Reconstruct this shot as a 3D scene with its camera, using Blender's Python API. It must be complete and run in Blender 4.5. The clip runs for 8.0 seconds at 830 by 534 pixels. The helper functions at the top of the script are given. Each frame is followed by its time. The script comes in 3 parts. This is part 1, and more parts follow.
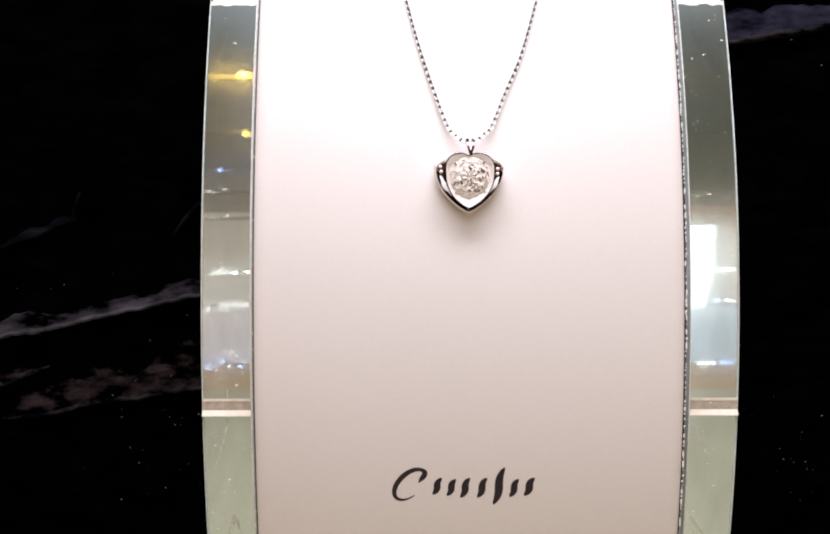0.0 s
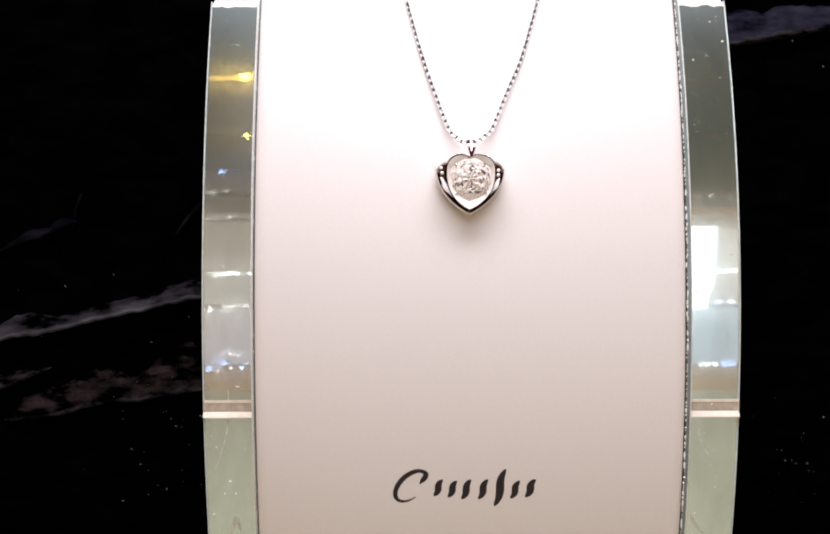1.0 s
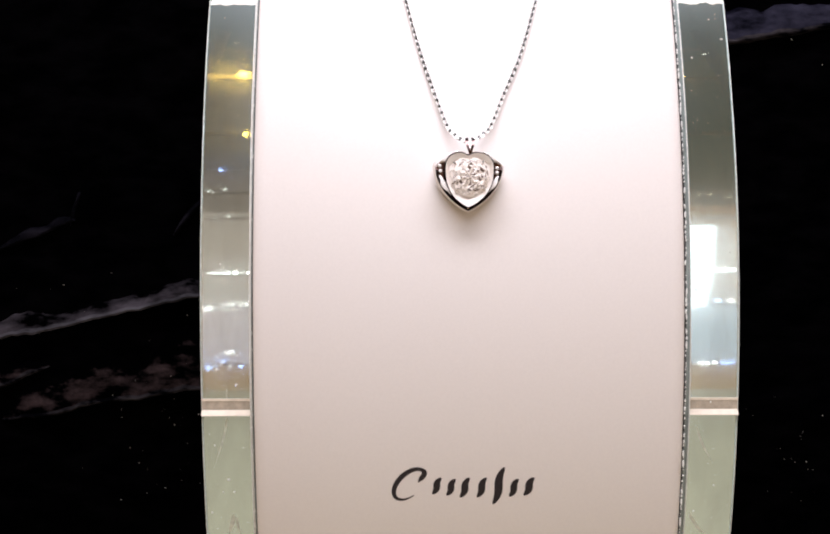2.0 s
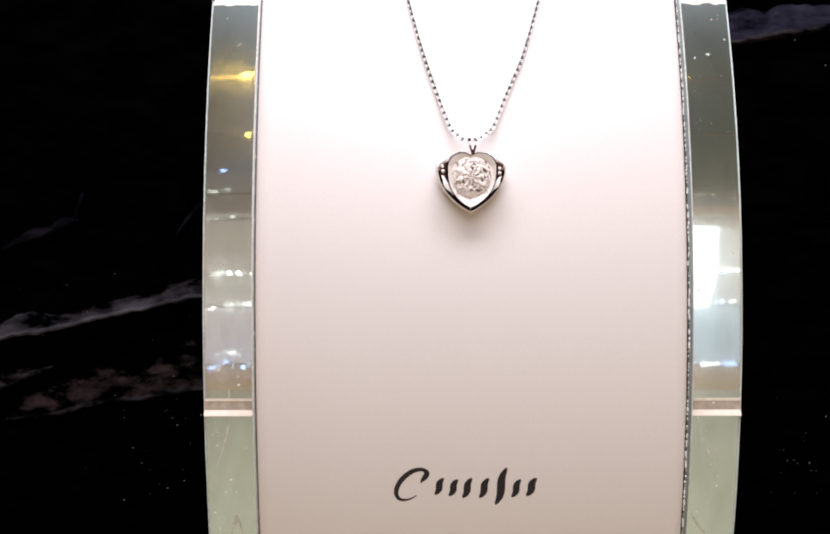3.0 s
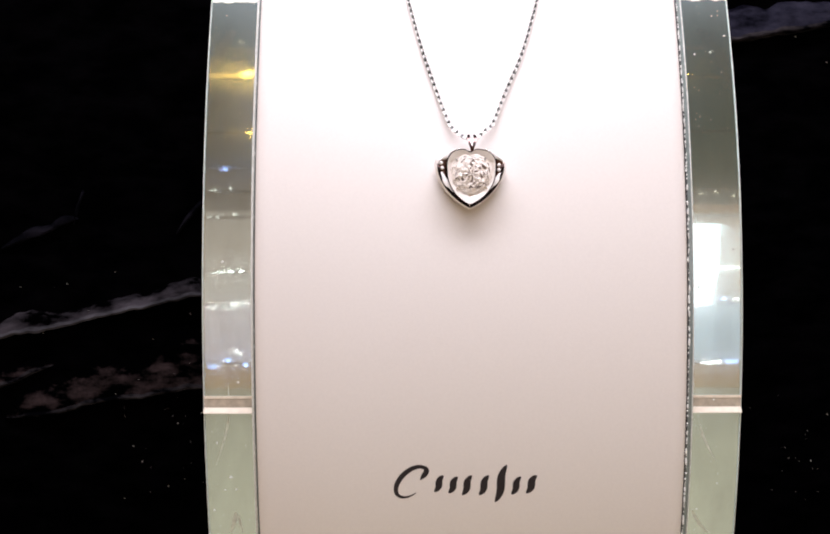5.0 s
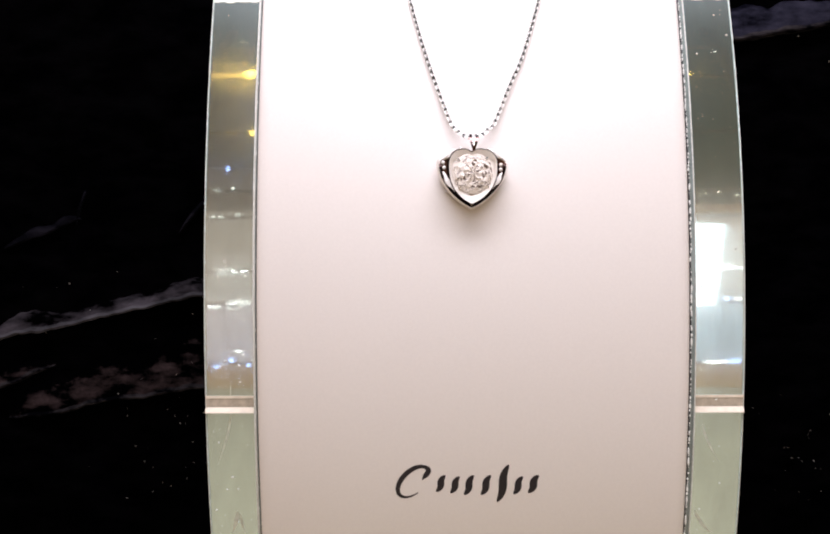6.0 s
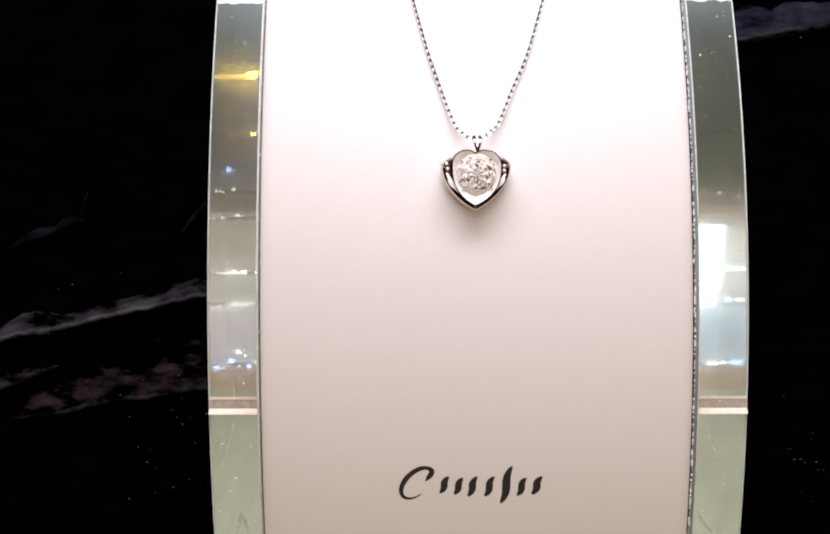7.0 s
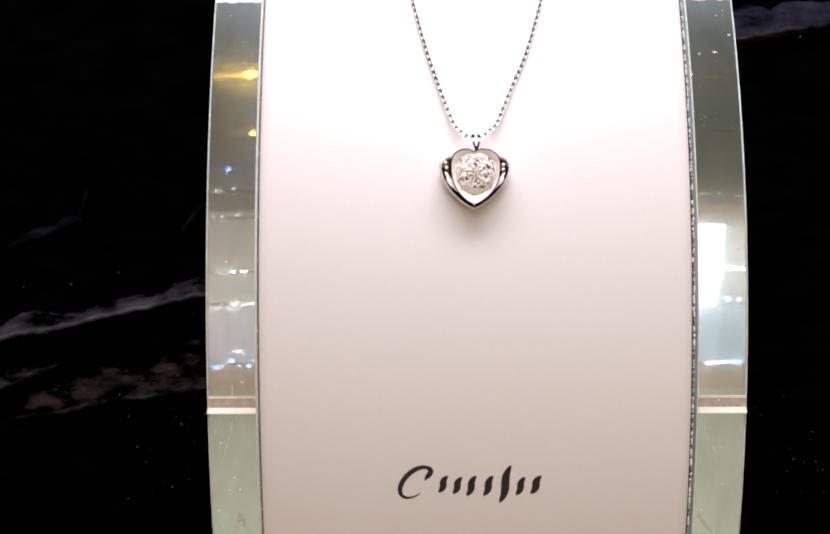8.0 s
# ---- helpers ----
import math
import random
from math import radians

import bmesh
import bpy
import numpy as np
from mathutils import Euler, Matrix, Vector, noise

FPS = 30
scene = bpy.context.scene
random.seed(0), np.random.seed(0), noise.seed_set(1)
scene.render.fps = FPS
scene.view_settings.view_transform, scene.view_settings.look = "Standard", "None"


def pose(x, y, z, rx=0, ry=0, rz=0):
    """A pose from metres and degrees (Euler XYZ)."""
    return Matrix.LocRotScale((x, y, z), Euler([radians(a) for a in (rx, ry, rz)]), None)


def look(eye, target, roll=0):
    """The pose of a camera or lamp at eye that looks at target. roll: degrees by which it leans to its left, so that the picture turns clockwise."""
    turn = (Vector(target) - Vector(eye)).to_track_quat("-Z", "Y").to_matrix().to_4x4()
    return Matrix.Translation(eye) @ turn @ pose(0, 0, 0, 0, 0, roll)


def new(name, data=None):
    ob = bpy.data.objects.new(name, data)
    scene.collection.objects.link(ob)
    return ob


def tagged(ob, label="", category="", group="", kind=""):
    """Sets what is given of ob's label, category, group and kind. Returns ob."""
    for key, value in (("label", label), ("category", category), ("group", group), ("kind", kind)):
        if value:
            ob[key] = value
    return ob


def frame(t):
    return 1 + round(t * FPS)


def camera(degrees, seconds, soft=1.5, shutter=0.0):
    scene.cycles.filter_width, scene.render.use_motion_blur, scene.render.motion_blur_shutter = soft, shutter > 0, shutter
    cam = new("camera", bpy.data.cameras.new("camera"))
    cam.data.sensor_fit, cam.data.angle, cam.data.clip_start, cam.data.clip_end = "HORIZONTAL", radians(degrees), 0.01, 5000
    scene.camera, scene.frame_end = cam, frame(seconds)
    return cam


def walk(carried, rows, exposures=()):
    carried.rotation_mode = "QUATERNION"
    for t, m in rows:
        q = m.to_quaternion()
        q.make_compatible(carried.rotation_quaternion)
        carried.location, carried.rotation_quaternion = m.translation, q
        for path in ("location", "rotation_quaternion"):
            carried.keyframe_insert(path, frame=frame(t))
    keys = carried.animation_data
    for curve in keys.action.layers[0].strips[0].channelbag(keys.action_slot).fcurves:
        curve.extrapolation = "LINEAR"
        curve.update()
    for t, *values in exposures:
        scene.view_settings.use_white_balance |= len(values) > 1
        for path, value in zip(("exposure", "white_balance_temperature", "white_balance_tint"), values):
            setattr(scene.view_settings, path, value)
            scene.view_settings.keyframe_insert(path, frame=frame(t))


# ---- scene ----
cam = camera(50.0, 8.0, soft=2.0)
PATH = [
    (0, (-0.00822, -0.12957, 0.07238), (-0.00798, 0.00042, 0.07185), -0.10),
    (0.5, (-0.00823, -0.12951, 0.07248), (-0.00803, 0.00049, 0.07194), -0.13),
    (1, (-0.00807, -0.12955, 0.07241), (-0.00811, 0.00045, 0.07206), -0.13),
    (1.5, (-0.00801, -0.12938, 0.07223), (-0.00778, 0.00062, 0.07179), -0.14),
    (3, (-0.00791, -0.12938, 0.07201), (-0.00826, 0.00062, 0.07180), -0.10),
    (3.5, (-0.00793, -0.12933, 0.07183), (-0.00821, 0.00067, 0.07165), -0.10),
    (4, (-0.00771, -0.12921, 0.07188), (-0.00807, 0.00079, 0.07151), -0.02),
    (4.5, (-0.00760, -0.12921, 0.07172), (-0.00801, 0.00079, 0.07147), -0.11),
    (6, (-0.00730, -0.12913, 0.07149), (-0.00844, 0.00086, 0.07131), -0.19),
    (6.5, (-0.00775, -0.12900, 0.07159), (-0.00852, 0.00100, 0.07145), -0.25),
    (7, (-0.00779, -0.12911, 0.07162), (-0.00895, 0.00088, 0.07150), -0.17),
    (7.5, (-0.00735, -0.12897, 0.07161), (-0.00839, 0.00103, 0.07159), -0.06),
    (8, (-0.00762, -0.12898, 0.07139), (-0.00878, 0.00101, 0.07136), -0.18),
]
walk(cam, [(t, look(eye, target, roll)) for t, eye, target, roll in PATH])

# ---- light: a bright warm shop all round, two cool lamps of the showcase above the stand ----
world = bpy.data.worlds.new("shop_light")
scene.world = world
world.use_nodes = True
world.node_tree.nodes["Background"].inputs["Color"].default_value = (1.0, 0.55, 0.26, 1)
world.node_tree.nodes["Background"].inputs["Strength"].default_value = 0.52

LAMP_COLOUR = (0.95, 0.905, 1.0)
for lamp_name, wide, deep, power, eye, aim in (("shelf_lamp", 0.42, 0.09, 2.1, (0.0, -0.12, 0.43), (0.0, 0.0, 0.08)),
                                               ("case_lamp", 0.08, 0.17, 0.160, (0.0, -0.080, 0.198), (0.0, 0.0, 0.136))):
    lamp_data = bpy.data.lights.new(lamp_name, "AREA")
    lamp_data.shape, lamp_data.size, lamp_data.size_y = "RECTANGLE", wide, deep
    lamp_data.energy, lamp_data.color = power, LAMP_COLOUR
    new(lamp_name, lamp_data).matrix_world = look(eye, aim)


# ---- materials ----
def material(name):
    m = bpy.data.materials.new(name)
    m.use_nodes = True
    n = m.node_tree.nodes
    return m, n, m.node_tree.links, n["Principled BSDF"]


def noise_node(n, l, scale, detail=4.0, stretch=(1, 1, 1), rough=0.55):
    tc, mp, nz = n.new("ShaderNodeTexCoord"), n.new("ShaderNodeMapping"), n.new("ShaderNodeTexNoise")
    mp.inputs["Scale"].default_value = stretch
    nz.inputs["Scale"].default_value, nz.inputs["Detail"].default_value = scale, detail
    nz.inputs["Roughness"].default_value = rough
    l.new(tc.outputs["Object"], mp.inputs["Vector"])
    l.new(mp.outputs["Vector"], nz.inputs["Vector"])
    return nz


def ramp(n, l, source, stops):
    r = n.new("ShaderNodeValToRGB")
    while len(r.color_ramp.elements) < len(stops):
        r.color_ramp.elements.new(0.5)
    for e, (p, c) in zip(r.color_ramp.elements, stops):
        e.position, e.color = p, (*c, 1)
    l.new(source, r.inputs["Fac"])
    return r


def bump(n, l, source, target, strength, distance):
    b = n.new("ShaderNodeBump")
    b.inputs["Strength"].default_value, b.inputs["Distance"].default_value = strength, distance
    l.new(source, b.inputs["Height"])
    l.new(b.outputs["Normal"], target)
    return b


def plain(name, colour, rough, metal=0.0, vary=0.12, scale=900.0, relief=0.0):
    m, n, l, p = material(name)
    nz = noise_node(n, l, scale)
    low = tuple(c * (1 - vary) for c in colour)
    high = tuple(min(1, c * (1 + vary)) for c in colour)
    r = ramp(n, l, nz.outputs["Fac"], [(0.3, low), (0.7, high)])
    l.new(r.outputs["Color"], p.inputs["Base Color"])
    p.inputs["Roughness"].default_value, p.inputs["Metallic"].default_value = rough, metal
    if relief:
        bump(n, l, nz.outputs["Fac"], p.inputs["Normal"], 0.5, relief)
    return m


def acrylic_material():
    """Thick cloudy acrylic: a pale body under a polished, faintly streaked face."""
    m, n, l, p = material("cloudy_acrylic")
    big = noise_node(n, l, 60.0, 3.0, (1, 1, 0.6))
    r = ramp(n, l, big.outputs["Fac"], [(0.3, (0.05, 0.06, 0.045)), (0.7, (0.20, 0.20, 0.165))])
    l.new(r.outputs["Color"], p.inputs["Base Color"])
    p.inputs["Roughness"].default_value = 0.5
    gloss = n.new("ShaderNodeBsdfGlossy")
    gloss.inputs["Color"].default_value = (0.82, 0.99, 1.0, 1)
    gloss.inputs["Roughness"].default_value = 0.045
    fine = noise_node(n, l, 260.0, 2.0, (1.0, 1, 0.25))
    wave = noise_node(n, l, 90.0, 2.0, (1, 1, 1))
    add = n.new("ShaderNodeMath")
    add.operation = "ADD"
    l.new(fine.outputs["Fac"], add.inputs[0])
    l.new(wave.outputs["Fac"], add.inputs[1])
    bump(n, l, add.outputs[0], gloss.inputs["Normal"], 0.11, 0.00004)
    smear = noise_node(n, l, 420.0, 5.0, (1, 1, 0.7), 0.7)
    spread = n.new("ShaderNodeMapRange")
    spread.inputs["From Min"].default_value, spread.inputs["From Max"].default_value = 0.42, 0.66
    spread.inputs["To Min"].default_value, spread.inputs["To Max"].default_value = 0.02, 0.075
    l.new(smear.outputs["Fac"], spread.inputs["Value"])
    l.new(spread.outputs["Result"], gloss.inputs["Roughness"])
    haze = n.new("ShaderNodeBsdfGlossy")
    haze.inputs["Color"].default_value = (0.81, 0.97, 1.0, 1)
    haze.inputs["Roughness"].default_value = 0.18
    sheen, mix = n.new("ShaderNodeMixShader"), n.new("ShaderNodeMixShader")
    sheen.inputs["Fac"].default_value = 0.30
    cloud = noise_node(n, l, 110.0, 6.0, (1.6, 1, 0.45), 0.6)
    veil = n.new("ShaderNodeMapRange")
    veil.inputs["From Min"].default_value, veil.inputs["From Max"].default_value = 0.35, 0.68
    veil.inputs["To Min"].default_value, veil.inputs["To Max"].default_value = 0.93, 0.74
    l.new(cloud.outputs["Fac"], veil.inputs["Value"])
    l.new(veil.outputs["Result"], mix.inputs["Fac"])
    l.new(haze.outputs["BSDF"], sheen.inputs[1])
    l.new(gloss.outputs["BSDF"], sheen.inputs[2])
    l.new(p.outputs["BSDF"], mix.inputs[1])
    l.new(sheen.outputs["Shader"], mix.inputs[2])
    l.new(mix.outputs["Shader"], n["Material Output"].inputs["Surface"])
    return m


def glow(name, colour, strength):
    m, n, l, p = material(name)
    p.inputs["Base Color"].default_value = (0.8, 0.8, 0.8, 1)
    p.inputs["Emission Color"].default_value = (*colour, 1)
    p.inputs["Emission Strength"].default_value = strength
    return m


def gem_material():
    """Clear stone with a milky body under bright facets."""
    m, n, l, p = material("gem")
    p.inputs["Base Color"].default_value = (1.0, 0.98, 0.95, 1)
    p.inputs["Roughness"].default_value = 0.02
    p.inputs["IOR"].default_value = 1.9
    p.inputs["Transmission Weight"].default_value = 1.0
    mirror, one = n.new("ShaderNodeBsdfGlossy"), n.new("ShaderNodeMixShader")
    mirror.inputs["Color"].default_value, mirror.inputs["Roughness"].default_value, one.inputs["Fac"].default_value = (1.0, 0.96, 0.90, 1), 0.2, 0.05
    milk, body = n.new("ShaderNodeBsdfDiffuse"), n.new("ShaderNodeMixShader")
    milk.inputs["Color"].default_value, body.inputs["Fac"].default_value = (1.0, 0.93, 0.87, 1), 0.88
    l.new(p.outputs["BSDF"], body.inputs[1])
    l.new(milk.outputs["BSDF"], body.inputs[2])
    l.new(body.outputs["Shader"], one.inputs[1])
    l.new(mirror.outputs["BSDF"], one.inputs[2])
    l.new(one.outputs["Shader"], n["Material Output"].inputs["Surface"])
    return m


def slate_material(name, dark, light, gloss, fade=0.0, low=0.40, high=0.70):
    """Stone whose pale painted ledge light thins out along the mesh's own value "rise"."""
    m, n, l, p = material(name)
    nz = noise_node(n, l, 190.0, 9.0, (0.6, 1, 1.3), 0.62)
    rise, less = n.new("ShaderNodeAttribute"), n.new("ShaderNodeMath")
    rise.attribute_name, less.operation = "rise", "MULTIPLY_ADD"
    less.inputs[1].default_value = -fade
    l.new(rise.outputs["Fac"], less.inputs[0])
    l.new(nz.outputs["Fac"], less.inputs[2])
    r = ramp(n, l, less.outputs[0], [(low, dark), (high, light)])
    l.new(r.outputs["Color"], p.inputs["Base Color"])
    p.inputs["Roughness"].default_value = 0.7
    p.inputs["Specular IOR Level"].default_value = gloss
    bump(n, l, nz.outputs["Fac"], p.inputs["Normal"], 0.6, 0.0006)
    return m


ACRYLIC = acrylic_material()
PANEL = plain("white_satin_panel", (0.82, 0.78, 0.755), 0.42, 0, 0.015, 2500.0, 0.000004)
EDGE_SHADE = plain("dark_edge_shade", (0.022, 0.022, 0.024), 0.3)
BACKING = plain("grey_backing", (0.24, 0.28, 0.27), 0.15, 0, 0.2, 400.0)
EDGE_SHINE = plain("edge_shine", (0.76, 0.79, 0.76), 0.12, 0, 0.2, 3000.0)
TOP = plain("white_glare_chamfer", (0.92, 0.93, 0.88), 0.2, 0, 0.08, 700.0)
MIRROR_LINE = plain("cream_mirror_line", (0.86, 0.78, 0.66), 0.3, 0, 0.08, 1500.0)
MIRROR_BAND = plain("brown_mirror_band", (0.52, 0.46, 0.38), 0.25, 0, 0.2, 800.0)
MARK = plain("pale_reflection", (0.62, 0.66, 0.57), 0.4, 0, 0.25, 900.0)
CHIP = plain("white_chip", (0.85, 0.88, 0.86), 0.2, 0, 0.15, 5000.0)
INK = plain("dark_ink", (0.010, 0.005, 0.008), 0.65, 0, 0.3, 2500.0)
SILVER = plain("polished_silver", (0.93, 0.89, 0.87), 0.20, 1.0, 0.03, 2000.0)
# brownish dark silver carries the shade of the shell's hollow in its colour
DARK_SILVER = plain("shaded_silver", (0.19, 0.12, 0.105), 0.16, 1.0, 0.15, 1500.0)
CHAIN_DARK = plain("chain_shaded", (0.045, 0.05, 0.045), 0.35, 0.5, 0.2, 4000.0)
SATIN = plain("satin_silver", (0.95, 0.92, 0.90), 0.40, 0.12, 0.03, 2000.0)
CHAIN_SILVER = plain("chain_silver", (0.95, 0.95, 0.94), 0.35, 0.25, 0.03, 4000.0)
GEM = gem_material()
# dark and pale facet colours that stand for the stone's sparkle
SPARKLE_DARK = plain("brown_sparkle_tone", (0.10, 0.065, 0.045), 0.3, 0.0, 0.4, 3000.0)
SPARKLE_PALE = plain("pale_sparkle_tone", (0.80, 0.72, 0.64), 0.2, 0.1, 0.2, 2500.0)
WELL = plain("cream_polish", (0.92, 0.87, 0.82), 0.35, 0.2, 0.03, 1500.0)
# dark copy of the silver: a reflection of dark surroundings put into its colour
MIRROR_DARK = plain("mirrored_dark", (0.13, 0.085, 0.08), 0.16, 1.0, 0.2, 1500.0)
SLATE = slate_material("black_slate", (0.0002, 0.0002, 0.0003), (0.0011, 0.0010, 0.0013), 0.0)
LEDGE_LIGHT = slate_material("grey_ledge_light", (0.0003, 0.0003, 0.0004), (0.075, 0.066, 0.078), 0.0, 0.20, 0.33, 0.80)
NIGHT_LEDGE_LIGHT = slate_material("night_ledge_light", (0.002, 0.002, 0.004), (0.034, 0.033, 0.052), 0.0, 0.05, 0.38, 0.75)
BROWN_LEDGE_LIGHT = slate_material("brown_ledge_light", (0.0003, 0.0003, 0.0004), (0.075, 0.052, 0.054), 0.0, 0.20, 0.42, 0.84)
LIP = slate_material("pale_lip_light", (0.004, 0.004, 0.005), (0.095, 0.09, 0.103), 0.0, 0.0, 0.28, 0.80)
THIN_LIP = slate_material("thin_lip_light", (0.001, 0.001, 0.0015), (0.085, 0.075, 0.082), 0.0, 0.0, 0.42, 0.85)
DIM_LEDGE_LIGHT = slate_material("faint_ledge_light", (0.002, 0.002, 0.003), (0.012, 0.011, 0.016), 0.0, 0.1)
MICA = plain("mica", (0.34, 0.32, 0.28), 0.3, 0.0, 0.5, 6000.0)
SHELF = plain("beige_shelf", (0.46, 0.40, 0.265), 0.3, 0, 0.06, 30.0)
RACK = plain("grey_metal", (0.35, 0.35, 0.36), 0.35, 1.0, 0.1, 40.0)
CEIL = plain("grey_ceiling", (0.16, 0.27, 0.35), 0.8, 0, 0.08, 4.0)
FLOOR = plain("floor_tile", (0.45, 0.40, 0.34), 0.4, 0, 0.1, 3.0)
WARM, WHITE, BLUE = glow("warm_lamp", (1.0, 0.55, 0.08), 50), glow("white_lamp", (1.0, 0.97, 0.9), 32), glow("blue_lamp", (0.35, 0.5, 1.0), 12)
FAINT = glow("faint_lamp", (1.0, 0.93, 0.85), 6)
STREAK_GLOW = glow("streak_glow", (1.0, 0.55, 0.10), 2.2)
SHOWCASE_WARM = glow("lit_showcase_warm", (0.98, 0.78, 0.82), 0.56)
BOARD = plain("pale_board", (0.40, 0.45, 0.58), 0.7, 0, 0.35, 9.0)
LOW_BOARD = plain("blue_grey_board", (0.76, 0.84, 1.0), 0.7, 0, 0.3, 9.0)
TONE_GLOW = glow("dim_tone_glow", (1.0, 0.80, 0.70), 0.38)
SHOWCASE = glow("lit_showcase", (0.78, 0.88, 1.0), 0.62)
PHONE = plain("black_phone", (0.006, 0.006, 0.007), 0.6)
PHONE.node_tree.nodes["Principled BSDF"].inputs["Specular IOR Level"].default_value = 0.1
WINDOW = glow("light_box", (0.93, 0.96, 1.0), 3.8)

MM = 0.001


# ---- building helpers ----
def part(name, bm, mat, parent=None, label="", smooth=False):
    """Link a bmesh, drawn in millimetres, as one mesh object."""
    bmesh.ops.scale(bm, vec=(MM, MM, MM), verts=bm.verts)
    bmesh.ops.recalc_face_normals(bm, faces=bm.faces)
    me = bpy.data.meshes.new(name)
    bm.to_mesh(me)
    bm.free()
    me.materials.append(mat)
    if smooth:
        for f in me.polygons:
            f.use_smooth = True
        me.set_sharp_from_angle(angle=radians(38))
    ob = new(name, me)
    if parent:
        ob.parent = parent
    return tagged(ob, label)


def box(bm, x0, x1, y0, y1, z0, z1):
    v = [bm.verts.new((x, y, z)) for x in (x0, x1) for y in (y0, y1) for z in (z0, z1)]
    for q in ((0, 1, 3, 2), (4, 6, 7, 5), (0, 4, 5, 1), (2, 3, 7, 6), (0, 2, 6, 4), (1, 5, 7, 3)):
        bm.faces.new([v[i] for i in q])
    return bm


def loft(bm, rings, closed=True, caps=True):
    """Skin between rings of points; closed joins the last ring to the first."""
    vs = [[bm.verts.new(p) for p in r] for r in rings]
    k = len(vs[0])
    for a in range(len(vs) if closed else len(vs) - 1):
        p, q = vs[a], vs[(a + 1) % len(vs)]
        for i in range(k):
            bm.faces.new((p[i], p[(i + 1) % k], q[(i + 1) % k], q[i]))
    if not closed and caps:
        bm.faces.new(vs[0])
        bm.faces.new(vs[-1])
    return bm


ARC_Y, ARC_Z = 169.0, 66.3


def arc_y(z, radius):
    """Depth of the stand's bowed front at height z, for that radius."""
    return ARC_Y - math.sqrt(radius * radius - (z - ARC_Z) ** 2)


def order(pts):
    """Points in rising x."""
    return sorted(pts, key=lambda p: (round(p[0], 5)))


def bowed_slab(x0, x1, z0, z1, front, back, bevel=0.0, steps=40, depth=1.0, segments=2):
    """A plate bent round the level axis of the stand."""
    bm = bmesh.new()
    rings = []
    for i in range(steps + 1):
        z = z0 + (z1 - z0) * i / steps
        yf, yb = arc_y(z, front), arc_y(z, back)
        b = bevel
        if b:
            arc = [(b * (1 - math.sin(a)), depth * b * (1 - math.cos(a))) for a in (math.pi / 2 * k / segments for k in range(segments + 1))]
            left = [(x0 + dx, yf + dy, z) for dx, dy in reversed(arc)]
            right = [(x1 - dx, yf + dy, z) for dx, dy in arc]
            rings.append([(x0, yb, z)] + order(left) + order(right) + [(x1, yb, z)])
        else:
            rings.append([(x0, yb, z), (x0, yf, z), (x1, yf, z), (x1, yb, z)])
    return loft(bm, rings, closed=False)


def tube(bm, pts, radius, sides=8, closed=False):
    """A round wire along a line of points."""
    pts = [Vector(p) for p in pts]
    rings = []
    k = len(pts)
    for i, p in enumerate(pts):
        a = pts[i - 1] if i or closed else p
        b = pts[(i + 1) % k] if i < k - 1 or closed else p
        t = (b - a).normalized()
        side = t.cross(Vector((0.11, 1, 0.07))).normalized()
        up = side.cross(t)
        rings.append([p + radius * (math.cos(s) * side + math.sin(s) * up) for s in (2 * math.pi * j / sides for j in range(sides))])
    return loft(bm, rings, closed=closed)


def ball(bm, c, rx, ry, rz, u=8, v=6):
    g = bmesh.ops.create_uvsphere(bm, u_segments=u, v_segments=v, radius=1.0)
    bmesh.ops.scale(bm, vec=(rx, ry, rz), verts=g["verts"])
    bmesh.ops.translate(bm, vec=c, verts=g["verts"])
    return bm


# ---- setting ----
def setting():
    s = part("counter", box(bmesh.new(), -600, 600, -172, 90, -750, 0), SHELF)
    tagged(s, "beige shop counter under the display stand", "counter", kind="structure")
    f = part("floor", box(bmesh.new(), -2500, 2500, -2500, 2500, -780, -750), FLOOR)
    tagged(f, "beige shop floor", "floor", kind="structure")
    # unseen ceiling, added so the block's upper face mirrors a darker tone
    c = part("ceiling", box(bmesh.new(), -6000, 6000, -5800, 2500, 1500, 1530), CEIL)
    tagged(c, "unseen grey ceiling added above the shop", "ceiling", kind="structure")


# ledge: left end x, z and right end x, z, height of the pale zone above the edge, how far it stands out
LEDGES = [(-112, 52.5, -40, 68.4, 5.5, 2.2), (-96, 39.0, -40, 48.2, 15.0, 2.2), (-112, 41.0, -86, 50.0, 4.5, 1.6),
          (52, 117.6, 110, 126.5, 13.0, 2.4),
          (-97, 75.2, -80.5, 81.0, 1.6, 0.7), (-81.5, 80.6, -79.3, 87.5, 2.4, 0.7), (-59.5, 78.5, -52, 86.5, 1.0, 0.7)]


def ledge_line(k, x):
    x0, z0, x1, z1, _, _ = LEDGES[k]
    u = (x - x0) / (x1 - x0)
    return z0 + (z1 - z0) * u + 0.9 * noise.noise((x * 0.09, k * 7.3, 0.0)) + 0.35 * noise.noise((x * 0.4, k * 3.1, 4.0))


